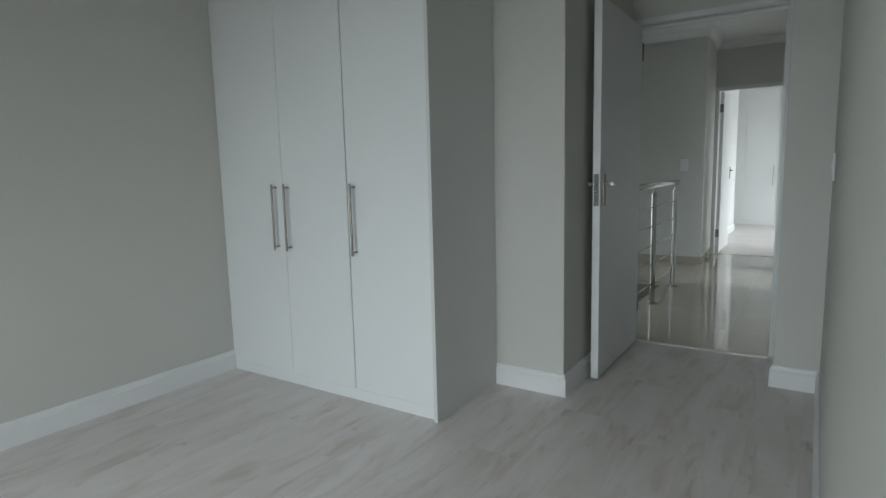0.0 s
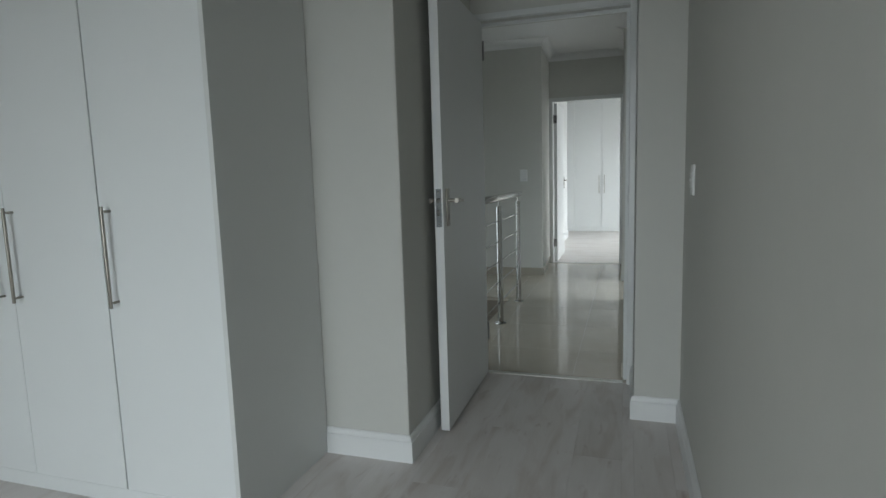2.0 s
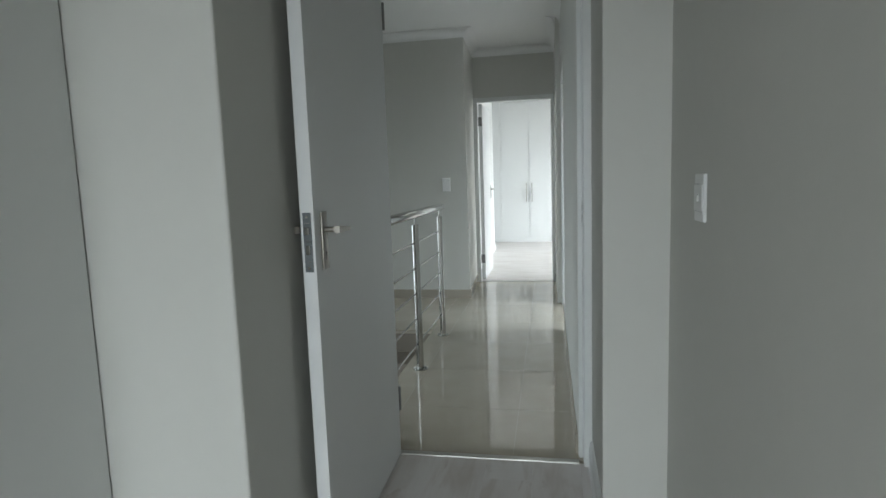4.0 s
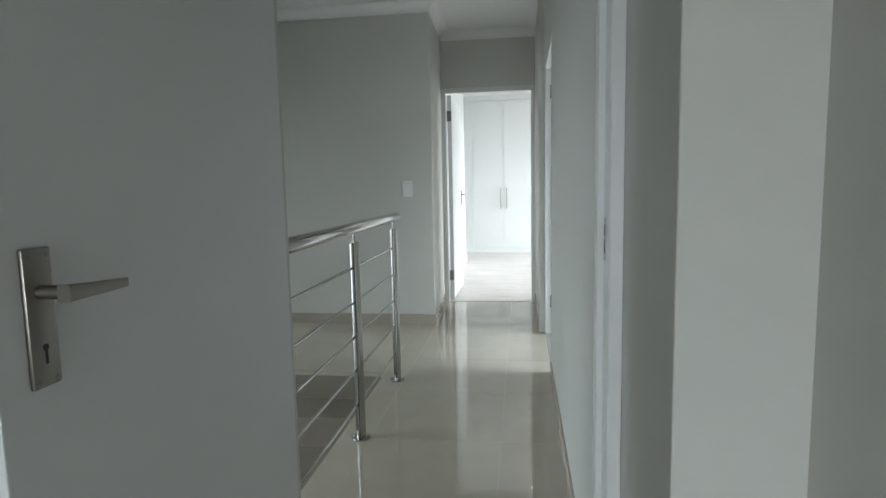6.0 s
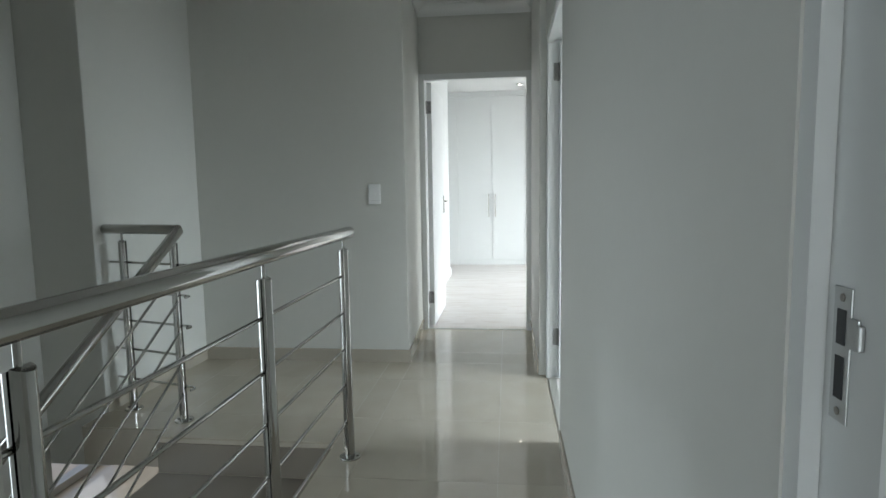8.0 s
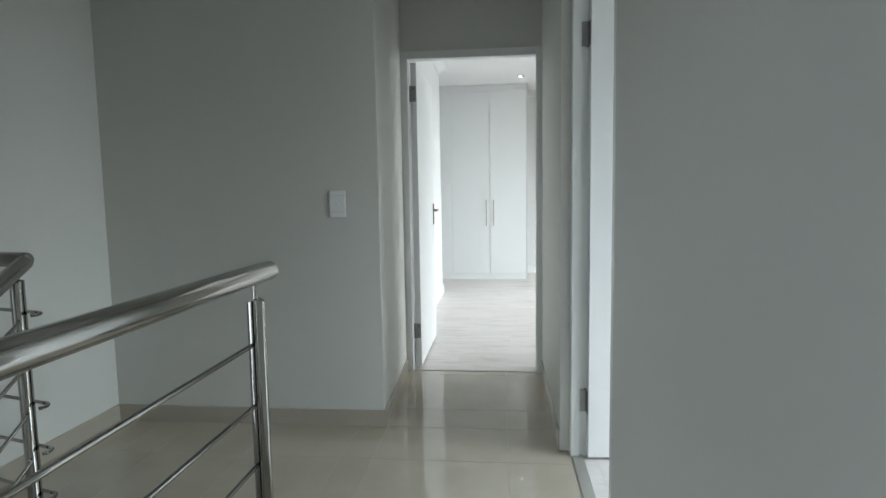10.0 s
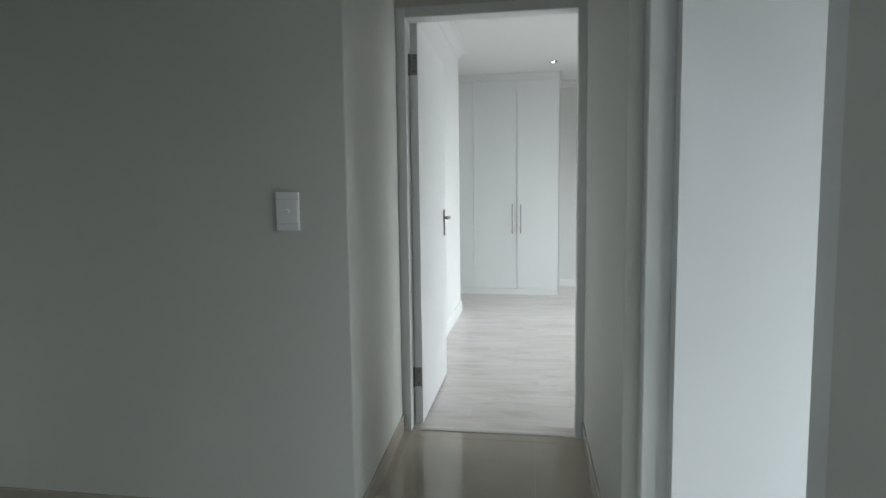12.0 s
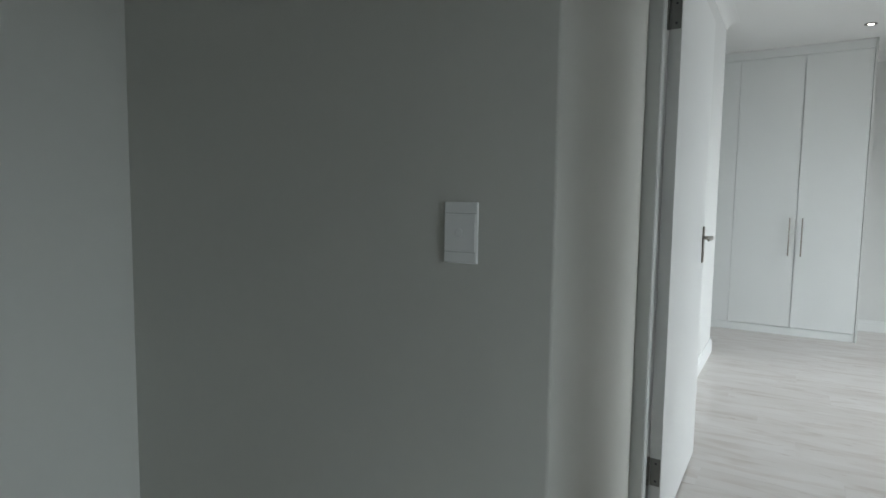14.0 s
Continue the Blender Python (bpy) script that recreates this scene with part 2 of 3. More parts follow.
wall("wall_bedroom_window", (-2.75, -1.7, -5.35, -5.2, -0.05, CH + 0.1), (0.2, 0.48, -5.35, -5.2, -0.05, CH + 0.1),
     (-1.7, 0.2, -5.35, -5.2, -0.05, 0.04), (-1.7, 0.2, -5.35, -5.2, 2.1, CH + 0.1))
# hall
wall("wall_hall_right", (XR, XR + 0.12, 0.546, 2.56, -0.3, CH + 0.1), label="warm grey corridor wall meeting a doorway", bev=0)
wall("wall_hall_right_end", (XF, XF + 0.16, 3.58, 4.75, -0.3, CH + 0.1))
wall("wall_side_lintel", (XR, XR + 0.12, 2.56, 3.6, 2.05, CH + 0.1), bev=0)
corner_wall("wall_hall_switch", [(-2.43, 3.8), (-0.816, 3.8), (-0.857, 4.747), (-0.96, 4.747), (-0.96, 3.95), (-2.43, 3.95)], -0.3, "warm grey landing wall with an outer corner")
corner_wall("wall_hall_left", [(-2.295, 2.80), (-2.27, 3.90), (-2.45, 3.90), (-2.45, 2.95), (-2.8, 2.95), (-2.8, 2.80)], -0.3, "warm grey wall turning from the landing into the stairwell")
wall("wall_stair_left", (-2.8, -2.65, 0.5, 0.7, -2.8, CH + 0.1), (-2.8, -2.65, 1.7, 2.80, -2.8, CH + 0.1),
     (-2.8, -2.65, 0.7, 1.7, -2.8, -0.35), (-2.8, -2.65, 0.7, 1.7, 1.35, CH + 0.1))
wall("wall_stair_near", (-2.66, -0.885, 0.48, 0.63, -2.8, CH + 0.1))
wall("wall_far_door", (-0.93, -0.852, 4.748, 4.86, -0.3, CH + 0.1), (XF - 0.003, 3.2, 4.752, 4.86, -0.3, CH + 0.1), (-0.86, 0.06, 4.75, 4.86, 2.085, CH + 0.1),
     label="warm grey wall round the far bedroom doorway")
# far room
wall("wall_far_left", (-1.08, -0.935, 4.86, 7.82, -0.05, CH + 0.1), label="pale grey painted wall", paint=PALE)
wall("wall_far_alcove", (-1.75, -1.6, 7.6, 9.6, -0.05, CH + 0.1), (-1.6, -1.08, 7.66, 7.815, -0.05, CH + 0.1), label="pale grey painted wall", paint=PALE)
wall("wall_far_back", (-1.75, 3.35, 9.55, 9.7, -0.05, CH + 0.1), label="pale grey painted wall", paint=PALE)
wall("wall_far_window", (3.2, 3.35, 4.75, 5.7, -0.05, CH + 0.1), (3.2, 3.35, 8.3, 9.55, -0.05, CH + 0.1),
     (3.2, 3.35, 5.7, 8.3, -0.05, 0.04), (3.2, 3.35, 5.7, 8.3, 2.2, CH + 0.1))
# side room
wall("wall_side_near", (0.2, 3.15, 1.05, 1.2, -0.05, CH + 0.1))
wall("wall_side_far", (0.2, 3.15, 3.72, 3.85, -0.05, CH + 0.1))
wall("wall_side_window", (3.0, 3.15, 1.2, 1.75, -0.05, CH + 0.1), (3.0, 3.15, 3.25, 3.72, -0.05, CH + 0.1),
     (3.0, 3.15, 1.75, 3.25, -0.05, 0.04), (3.0, 3.15, 1.75, 3.25, 2.1, CH + 0.1))

structure("ceiling_bedroom", box(-2.6, 0.338, -5.2, 0.6, CH, CH + 0.08), CEIL, "flat white painted ceiling", "ceiling")
structure("ceiling_hall", box(-2.65, 0.2, 0.63, 4.75, CH, CH + 0.08), CEIL, "flat white painted landing ceiling", "ceiling")
structure("ceiling_far_room", box(-1.6, 3.2, 4.86, 9.55, CH + 0.02, CH + 0.09), CEIL, "flat white painted ceiling with downlights", "ceiling")
structure("ceiling_side_room", box(0.2, 3.0, 1.2, 3.72, CH, CH + 0.08), CEIL, "flat white painted ceiling", "ceiling")
roof = structure("roof_slab", box(-3, 3.6, -5.5, 9.9, CH + 0.12, CH + 0.3), CEIL, "plain flat roof slab", "roof")

structure("floor_bedroom", box(-2.6, 0.338, -5.2, 0.48, -0.15, -0.009), GROUT, "pale limed oak laminate plank floor", "floor")
structure("floor_hall", join(join(box(-0.945, 0.2, 0.497, 4.735, -0.2, -0.0007), box(-1.84, -0.9452, 2.535, 3.8, -0.2, -0.0007)), box(-2.3, -1.8402, 2.62, 3.8, -0.2, -0.0007)), GROUT,
          "polished cream porcelain tile floor on the landing", "floor")
structure("floor_far_room", box(-1.6, 3.2, 4.74, 9.55, -0.15, -0.009), GROUT, "pale limed oak laminate plank floor", "floor")
structure("floor_side_room", box(0.2, 3.0, 1.2, 3.72, -0.15, -0.009), GROUT, "pale laminate plank floor in the side room", "floor")
# Unseen shell added round the lower floor; the side ceiling blocks the sun.
structure("ceiling_lower", box(-6, 0.2, 3.952, 9.0, -0.33, -0.21), CEIL, "plain white unseen ceiling added over the storey below", "ceiling")
structure("ceiling_lower_side", join(box(-6, -2.452, 2.952, 3.95, -0.33, -0.21), box(-6, -2.802, 2.4, 2.9518, -0.33, -0.21)), CEIL, "plain white unseen ceiling added over the storey below", "ceiling")
wall("wall_lower_left", (-6.15, -6, 2.4, 4.2, -2.8, -0.2), (-6.15, -6, 7.8, 9.15, -2.8, -0.2), (-6.15, -6, 4.2, 7.8, -2.8, -2.6), (-6.15, -6, 4.2, 7.8, -0.6, -0.2))
wall("wall_lower_back", (-6, 0.35, 9.0, 9.15, -2.8, -0.2))
wall("wall_lower_right", (0.2, 0.35, 0.48, 9.0, -2.8, -0.21))
wall("wall_lower_near", (-6, -2.8, 2.4, 2.55, -2.8, -0.2))
structure("floor_lower", box(-6, 0.2, 0.48, 9.0, -2.85, -2.7), TILE, "cream tiled floor of the storey below", "floor")
structure("ground", box(-120, 120, -120, 120, -3.2, -3.0), GROUT, "pale ground outside the house", "ground")

# skirtings
SK = [(0, 0), (0.016, 0), (0.016, 0.085), (0.012, 0.090), (0.012, 0.098), (0.009, 0.108), (0.004, 0.113), (0, 0.113)]
TSK = [(0, 0), (0.010, 0), (0.010, 0.083), (0.008, 0.086), (0, 0.086)]
b = bmesh.new()
moulding(SK, (-2.6, -5.2), (-2.6, -1.215), 0, (1, 0), bm=b)
moulding(SK, (-1.115, -0.655), (-0.74, -0.655), 0, (0, -1), 0, 1, bm=b)
moulding(SK, (-0.74, -0.655), (-0.74, 0.44), 0, (1, 0), 1, 0, bm=b)
moulding(SK, (0.137, 0.44), (0.137, 0.0), 0, (-1, 0), 0, 1, bm=b)
moulding(SK, (0.137, 0.0), (0.338, 0.0), 0, (0, -1), 1, -1, bm=b)
moulding(SK, (0.338, 0.0), (0.338, -5.2), 0, (-1, 0), -1, 0, bm=b)
structure("baseboard_bedroom", b, WHITE, "white moulded skirting board with a stepped top", "baseboard")
b = bmesh.new()
moulding(SK, (-0.935, 4.95), (-0.935, 7.82), 0, (1, 0), 0, 1, bm=b)
moulding(SK, (-0.935, 7.82), (-1.6, 7.82), 0, (0, 1), 1, 0, bm=b)
moulding(SK, (0.15, 9.55), (3.2, 9.55), 0, (0, -1), 0, -1, bm=b)
moulding(SK, (3.2, 9.55), (3.2, 4.9), 0, (-1, 0), -1, 0, bm=b)
structure("baseboard_far_room", b, WHITE, "white moulded skirting board with a stepped top", "baseboard")
b = bmesh.new()
moulding(TSK, (XR, 0.556), (XR, 2.55), 0, (-1, 0), bm=b)
moulding(TSK, (XF, 3.60), (XF, 4.735), 0, (-1, 0), bm=b)
moulding(TSK, (-0.8565, 4.735), (-0.816, 3.8), 0, (1, 0), 0, 1, bm=b)
moulding(TSK, (-0.816, 3.8), (-2.272, 3.8), 0, (0, -1), 1, -1, bm=b)
moulding(TSK, (-2.272, 3.8), (-2.295, 2.80), 0, (1, 0), -1, 0, bm=b)
structure("baseboard_hall", b, SKIRT, "glossy beige tile skirting strip", "baseboard")

# coved cornice
COVE = [(0, 0), (0, -0.075), *[(0.084 - 0.080 * math.cos(math.pi * k / 16), -0.075 + 0.071 * math.sin(math.pi * k / 16)) for k in range(9)], (0.084, 0)]
b = bmesh.new()
zc = CH - 0.001
moulding(COVE, (XR, 0.628), (XR, 3.6), zc, (-1, 0), -1, 0, bm=b)
moulding(COVE, (XF, 3.6), (XF, 4.75), zc, (-1, 0), 0, -1, bm=b)
moulding(COVE, (XF, 4.75), (-0.857, 4.75), zc, (0, -1), -1, -1, bm=b)
moulding(COVE, (-0.857, 4.75), (-0.816, 3.8), zc, (1, 0), -1, 1, bm=b)
moulding(COVE, (-0.816, 3.8), (-2.272, 3.8), zc, (0, -1), 1, -1, bm=b)
moulding(COVE, (-2.272, 3.8), (-2.295, 2.80), zc, (1, 0), -1, 1, bm=b)
moulding(COVE, (-2.3, 2.798), (-2.65, 2.798), zc, (0, -1), 1, -1, bm=b)
bmesh.ops.remove_doubles(b, verts=b.verts, dist=1e-5)
structure("trim_hall_cornice", b, CEIL, "white coved plaster cornice", "cornice")
b = bmesh.new()
zf = CH + 0.019
moulding(COVE, (-0.935, 4.86), (-0.935, 7.82), zf, (1, 0), -1, 1, bm=b)
moulding(COVE, (0.15, 9.55), (3.2, 9.55), zf, (0, -1), 0, -1, bm=b)
moulding(COVE, (3.2, 9.55), (3.2, 4.86), zf, (-1, 0), -1, -1, bm=b)
structure("trim_far_cornice", b, CEIL, "white coved plaster cornice", "cornice")


# ---- windows ----
def window(name, m, w, h, label):
    """A white-framed window in its opening; local x across, z up, from the sill's middle."""
    win = new(name)
    win.matrix_world = m
    tagged(win, label, "window", kind="structure")
    f = 0.05
    for x0, x1, z0, z1 in ((-w / 2, w / 2, 0, f), (-w / 2, w / 2, h - f, h), (-w / 2, -w / 2 + f, f, h - f), (w / 2 - f, w / 2, f, h - f), (-f / 2, f / 2, f, h - f)):
        part("window_frame", box(x0, x1, -0.03, 0.03, z0, z1, 0.004), WHITE, win)
    for x0, x1 in ((-w / 2 + f, -f / 2), (f / 2, w / 2 - f)):
        pane = part("pane", box(x0, x1, -0.003, 0.003, f, h - f), GLASS, win)
        pane.visible_shadow = False
    part("window_sill", box(-w / 2 - 0.02, w / 2 + 0.02, 0.031, 0.10, -0.03, -0.002, 0.004), WHITE, win)


window("window_1", pose(-0.75, -5.30, 0.07), 1.9, 2.03, "white aluminium bedroom window with two panes")
window("window_2", pose(-2.75, 1.2, -0.35, 0, 0, -90), 1.0, 1.7, "white aluminium stairwell window with two panes")
window("window_3", pose(3.1, 2.5, 0.07, 0, 0, 90), 1.5, 2.03, "white aluminium window of the side room")
window("window_4", pose(3.3, 7.0, 0.07, 0, 0, 90), 2.6, 2.13, "wide white aluminium window of the far bedroom")


# ---- doors ----
def door_frame(name, m, w, h, d, label, strike=None, reb=0.044):
    """A pressed-steel frame; local x across the clear opening from 0 to w, y through the wall, the rebate at y = 0."""
    fr = new(name)
    fr.matrix_world = m
    tagged(fr, label, "door frame", kind="structure")
    prof = [(0.048, -0.012), (0.020, -0.012), (0.016, -0.008), (0.016, reb), (0, reb), (0, d + 0.008), (0.004, d + 0.012), (0.048, d + 0.012)]
    part("jamb", prism(prof, lambda u, v, e: (-u, v, (h + 0.048) * e)), FRAMEPAINT, fr)
    part("jamb", prism(prof, lambda u, v, e: (w + u, v, (h + 0.048) * e)), FRAMEPAINT, fr)
    headp = [(u, v * 0.985 + 0.0007) for u, v in prof]
    part("head", prism(headp, lambda u, v, e: (-0.016 + (w + 0.032) * e, v, h + u)), FRAMEPAINT, fr)
    if strike:
        x, s = strike
        def leaf(name, thick, y0, y1, z0, z1, mat, parent, bev=0.0, label=""):
            return part(name, box(min(x, x + s * thick), max(x, x + s * thick), y0, y1, z0, z1, bev), mat, parent, label)
        pl = leaf("strike_plate", 0.0015, 0.032, 0.055, 0.983, 1.087, SATIN, fr, 0.0006, "satin steel strike plate")
        leaf("slot", 0.0022, 0.038, 0.049, 1.043, 1.070, DARK, pl)
        leaf("slot", 0.0022, 0.038, 0.049, 1.001, 1.034, DARK, pl)
        leaf("lip", 0.0018, 0.022, 0.033, 1.042, 1.066, SATIN, pl, 0.0008)
        leaf("lip", 0.0040, 0.016, 0.0225, 1.044, 1.063, SATIN, pl, 0.0012)
        for zz in (0.991, 1.079):
            part("screw", tube((x + s * 0.0012, 0.0435, zz), (x + s * 0.0022, 0.0435, zz), 0.0032, 12), BRUSHED, pl)
    return fr


def squarish(v):
    return math.copysign(abs(v) ** 0.45, v)


def lever(parent, x, y, out, back=-1):
    """Escutcheon plate and lever on one face; out is the face's side along y."""
    pl = part("escutcheon", box(x - 0.021, x + 0.021, min(y, y + out * 0.007), max(y, y + out * 0.007), 0.942, 1.108, 0.003), BRUSHED, parent, "brushed nickel escutcheon plate", True)
    p = 0.034 if out < 0 else 0.046
    bm = tube((x, y + out * 0.006, 1.056), (x, y + out * (p - 0.001), 1.056), 0.0085, 16)
    grip = bmesh.new()
    rings = []
    for i in range(9):
        f = i / 8
        cx, half, thick = x + back * (-0.011 + 0.106 * f), 0.0105 - 0.0045 * f, 0.0085 - 0.004 * f
        zz = 1.056 - 0.004 * f
        rings.append([grip.verts.new((cx, y + out * p + thick * squarish(math.cos(a)), zz + half * squarish(math.sin(a)))) for a in [2 * math.pi * k / 12 for k in range(12)]])
    for r0, r1 in zip(rings, rings[1:]):
        for k in range(12):
            grip.faces.new((r0[k], r1[k], r1[(k + 1) % 12], r0[(k + 1) % 12]))
    grip.faces.new(rings[0][::-1])
    grip.faces.new(rings[-1])
    part("door_handle", join(bm, grip), BRUSHED, pl, "brushed nickel lever handle", True)
    for dx in (-0.013, 0.013):
        for zz in (0.951, 1.099):
            part("screw", tube((x + dx, y + out * 0.006, zz), (x + dx, y + out * 0.0074, zz), 0.0026, 10), HINGE, pl)
    part("keyhole", join(tube((x, y + out * 0.006, 0.990), (x, y + out * 0.0078, 0.990), 0.0042, 12), box(x - 0.0018, x + 0.0018, min(y + out * 0.006, y + out * 0.0077), max(y + out * 0.006, y + out * 0.0077), 0.970, 0.990)), DARK, pl)


def door(name, m, w, h, label, back=0.0, jamb=None):
    """A flush door; the hinge line is local x = 0, the leaf lies from 0 to w along x and 0 to 0.04 along y."""
    dr = new(name)
    dr.matrix_world = m
    tagged(dr, label, "door", kind="structure")
    part("leaf", box(0, w, 0, 0.04 - back, 0.012, h, 0.0018), DOORPAINT, dr)
    lever(dr, w - 0.062, 0.04 - back, 1)
    lever(dr, w - 0.062, 0.0, -1)
    fp = part("lock_plate", box(w - 0.001, w + 0.002, 0.008, 0.032, 0.943, 1.108, 0.0008), LOCK, dr, "dark zinc mortice lock faceplate")
    part("latch", box(w + 0.001, w + 0.011, 0.013, 0.027, 1.047, 1.068, 0.002), STEEL, fp)
    part("bolt", box(w + 0.001, w + 0.006, 0.014, 0.026, 0.992, 1.018, 0.001), STEEL, fp)
    for zz, hw in ((1.079, 0.008), (1.031, 0.0075), (1.027, 0.0075), (0.972, 0.006)):
        part("engraved_mark", box(w + 0.0015, w + 0.0024, 0.02 - hw, 0.02 + hw, zz - 0.0008, zz + 0.0008), STEEL, fp)
    for zz in (0.954, 1.096):
        part("screw", tube((w + 0.0015, 0.02, zz), (w + 0.003, 0.02, zz), 0.0042, 12), STEEL, fp)
    for zz in (0.26, 1.84):
        hg = part("hinge", box(-0.0025, 0.0005, 0.003, 0.037 - back, zz - 0.05, zz + 0.05, 0.0005), HINGE, dr, "satin steel butt hinge")
        part("pin", tube((-0.006, 0.043 - back, zz - 0.052), (-0.006, 0.043 - back, zz + 0.052), 0.0055, 12), HINGE, hg, smooth=True)
        if jamb:
            part("hinge_leaf", box(-0.036, -0.004, jamb - 0.0025, jamb - 0.0003, zz - 0.05, zz + 0.05, 0.0005), HINGE, hg)
        for dz in (-0.032, 0.032):
            part("screw", tube((-0.003, 0.018, zz + dz), (-0.0035, 0.018, zz + dz), 0.004, 10), DARK, hg)
    return dr


door_frame("door_frame_1", pose(-0.738, 0.455, 0), 0.826, 1.985, 0.085, "white pressed-steel door frame of the bedroom", (0.842, -1), 0.066)
door("door_1", pose(-0.710, 0.447, 0, 0, 0, -89.2), 0.815, 1.985, "white flush bedroom door standing open")
door_frame("door_frame_2", pose(0.006, 4.858, 0, 0, 0, 180), 0.816, 2.045, 0.122, "white pressed-steel frame of the far bedroom doorway", None, 0.07)
door("door_2", pose(-0.764, 4.795, 0, 0, 0, 90), 0.865, 2.04, "white flush far bedroom door standing open")
door_frame("door_frame_3", pose(XR + 0.118, 2.608, 0, 0, 0, 90), 0.912, 2.005, 0.104, "white pressed-steel frame of the side doorway", None, 0.077)
door("door_3", pose(XR + 0.075, 3.488, 0, 0, 0, 4), 0.90, 2.0, "white flush side-room door standing open", 0.0, 0.037)

for nm, bb in (("trim_threshold_bedroom", (-0.735, 0.085, 0.462, 0.496)), ("trim_threshold_far", (-0.81, 0.0, 4.735, 4.760))):
    structure(nm, box(*bb, -0.005, 0.005, 0.003), STRIP, "thin champagne metal threshold strip", "threshold")
structure("trim_threshold_side", box(XR + 0.01, XR + 0.06, 2.61, 3.55, -0.005, 0.005, 0.003), STRIP, "thin champagne metal threshold strip", "threshold")


# ---- wardrobes ----
def bar_handle(parent, x, y, z0, z1):
    bm = tube((x, y - 0.034, z0), (x, y - 0.034, z1), 0.006, 16, 0.0012)
    h = part("handle", bm, BRUSHED, parent, "brushed steel bar handle", True)
    for z in (z0 + 0.018, z1 - 0.018):
        part("standoff", tube((x, y - 0.030, z), (x, y + 0.001, z), 0.0045, 12), BRUSHED, h, smooth=True)


def wardrobe(m, x0, gaps, x1, depth, height, handles, plinth, label, panel=0.018, top=0.045, proud=0.004):
    """A built-in wardrobe; its front is local y = 0, gaps are the lines between doors."""
    wd = thing("wardrobe", m, label, "wardrobe")
    part("body", box(x0, x1 - panel - 0.001, 0.022, depth, 0.0, height), MELAMINE, wd)
    part("end_panel", box(x1 - panel, x1, -proud, depth, 0.0, height, 0.001), CARCASS, wd, "grey-white end panel")
    part("plinth", box(x0, x1 - panel - 0.0015, 0.006 if plinth else 0.0002, 0.0215, 0.0, 0.072 if plinth else 0.058, 0.001), MELAMINE, wd)
    z0 = 0.076 if plinth else 0.0588
    for i, (a, c) in enumerate(zip([x0, *gaps], [*gaps, x1 - panel])):
        dr = part("door", box(a + (0.0032 if i == 2 else 0.0012), c - (0.0032 if i > 0 else 0.0012), 0, 0.018, z0, height - top, 0.0012), MELAMINE, wd)
        for hx in handles[i]:
            bar_handle(dr, hx, 0, 0.745, 1.095)
    part("pelmet", box(x0, x1 - panel - 0.0015, 0.002, 0.0215, height - top + 0.003, height - 0.001, 0.001), MELAMINE, wd)
    return wd


wardrobe(pose(0, -1.215, 0), -2.598, [-2.084, -1.63], -1.117, 0.555, CH - 0.002, [[-2.133], [-2.041], [-1.581]], False,
         "white melamine three-door built-in wardrobe with steel bar handles", proud=0.024)
wardrobe(pose(0, 8.89, 0), -1.598, [-0.897, -0.38], 0.135, 0.655, CH + 0.018, [[], [-0.43], [-0.33]], True,
         "white built-in wardrobe with slim bar handles in the far bedroom", top=0.085)


# ---- switches ----
def switch(m, w, h, label):
    s = thing("light_switch", m, label, "light switch")
    part("plate", box(-w / 2, w / 2, -0.009, 0, -h / 2, h / 2, 0.003), PLASTIC, s)
    part("insert", box(-w / 2 + 0.004, w / 2 - 0.004, -0.0115, -0.0085, -h / 2 + 0.026, h / 2 - 0.026, 0.001), PLASTIC, s)
    part("rocker", tube((0, -0.011, 0), (0, -0.0155, 0), 0.009, 20, 0.0015), PLASTIC, s, "small round rocker", True)
    for zz in (-h / 2 + 0.0245, h / 2 - 0.0245):
        part("seam", box(-w / 2 + 0.003, w / 2 - 0.003, -0.0093, -0.0088, zz - 0.0005, zz + 0.0005), SEAM, s)


switch(pose(-1.026, 3.80, 1.143), 0.082, 0.132, "white plastic light switch on the landing wall")
switch(pose(0.338, -0.368, 1.121, 0, 0, -90), 0.082, 0.115, "white plastic light switch on the bedroom wall")


# ---- downlights ----
def downlight(x, y):
    d = thing("downlight", pose(x, y, CH + 0.02), "recessed white downlight, switched on", "downlight", "downlights in the far bedroom")
    # Flat disc; its dark colour puts in the shade of the lamp's recess.
    ring = tube((0, 0, -0.004), (0, 0, 0.0), 0.044, 32, 0.001)
    part("trim_ring", ring, HINGE, d, "flat dark ring standing for the shaded recess", True)
    part("bulb", tube((0, 0, -0.006), (0, 0, -0.0035), 0.020, 24), LAMP, d, "glowing lamp")


downlight(0.03, 8.42)
downlight(0.03, 6.0)


# ---- balustrade ----
RODS = (0.166, 0.331, 0.489, 0.647, 0.806)


def half_bar(x, y, z0, z1, sign, side, r=0.0205, gap=0.0022, deep=0.019):
    """A half-round bar whose flat side faces its twin across a narrow slit; side is the slit's normal in plan."""
    arc = [(gap + r * math.cos(a), deep * math.sin(a)) for a in [-math.pi / 2 + math.pi * k / 12 for k in range(13)]]

    def place(u, v, end):
        px, py = (u * sign, v) if side == "x" else (v, u * sign)
        return (x + px, y + py, (z1 - 0.35 * (u - gap)) if end else z0)
    return prism(arc, place)


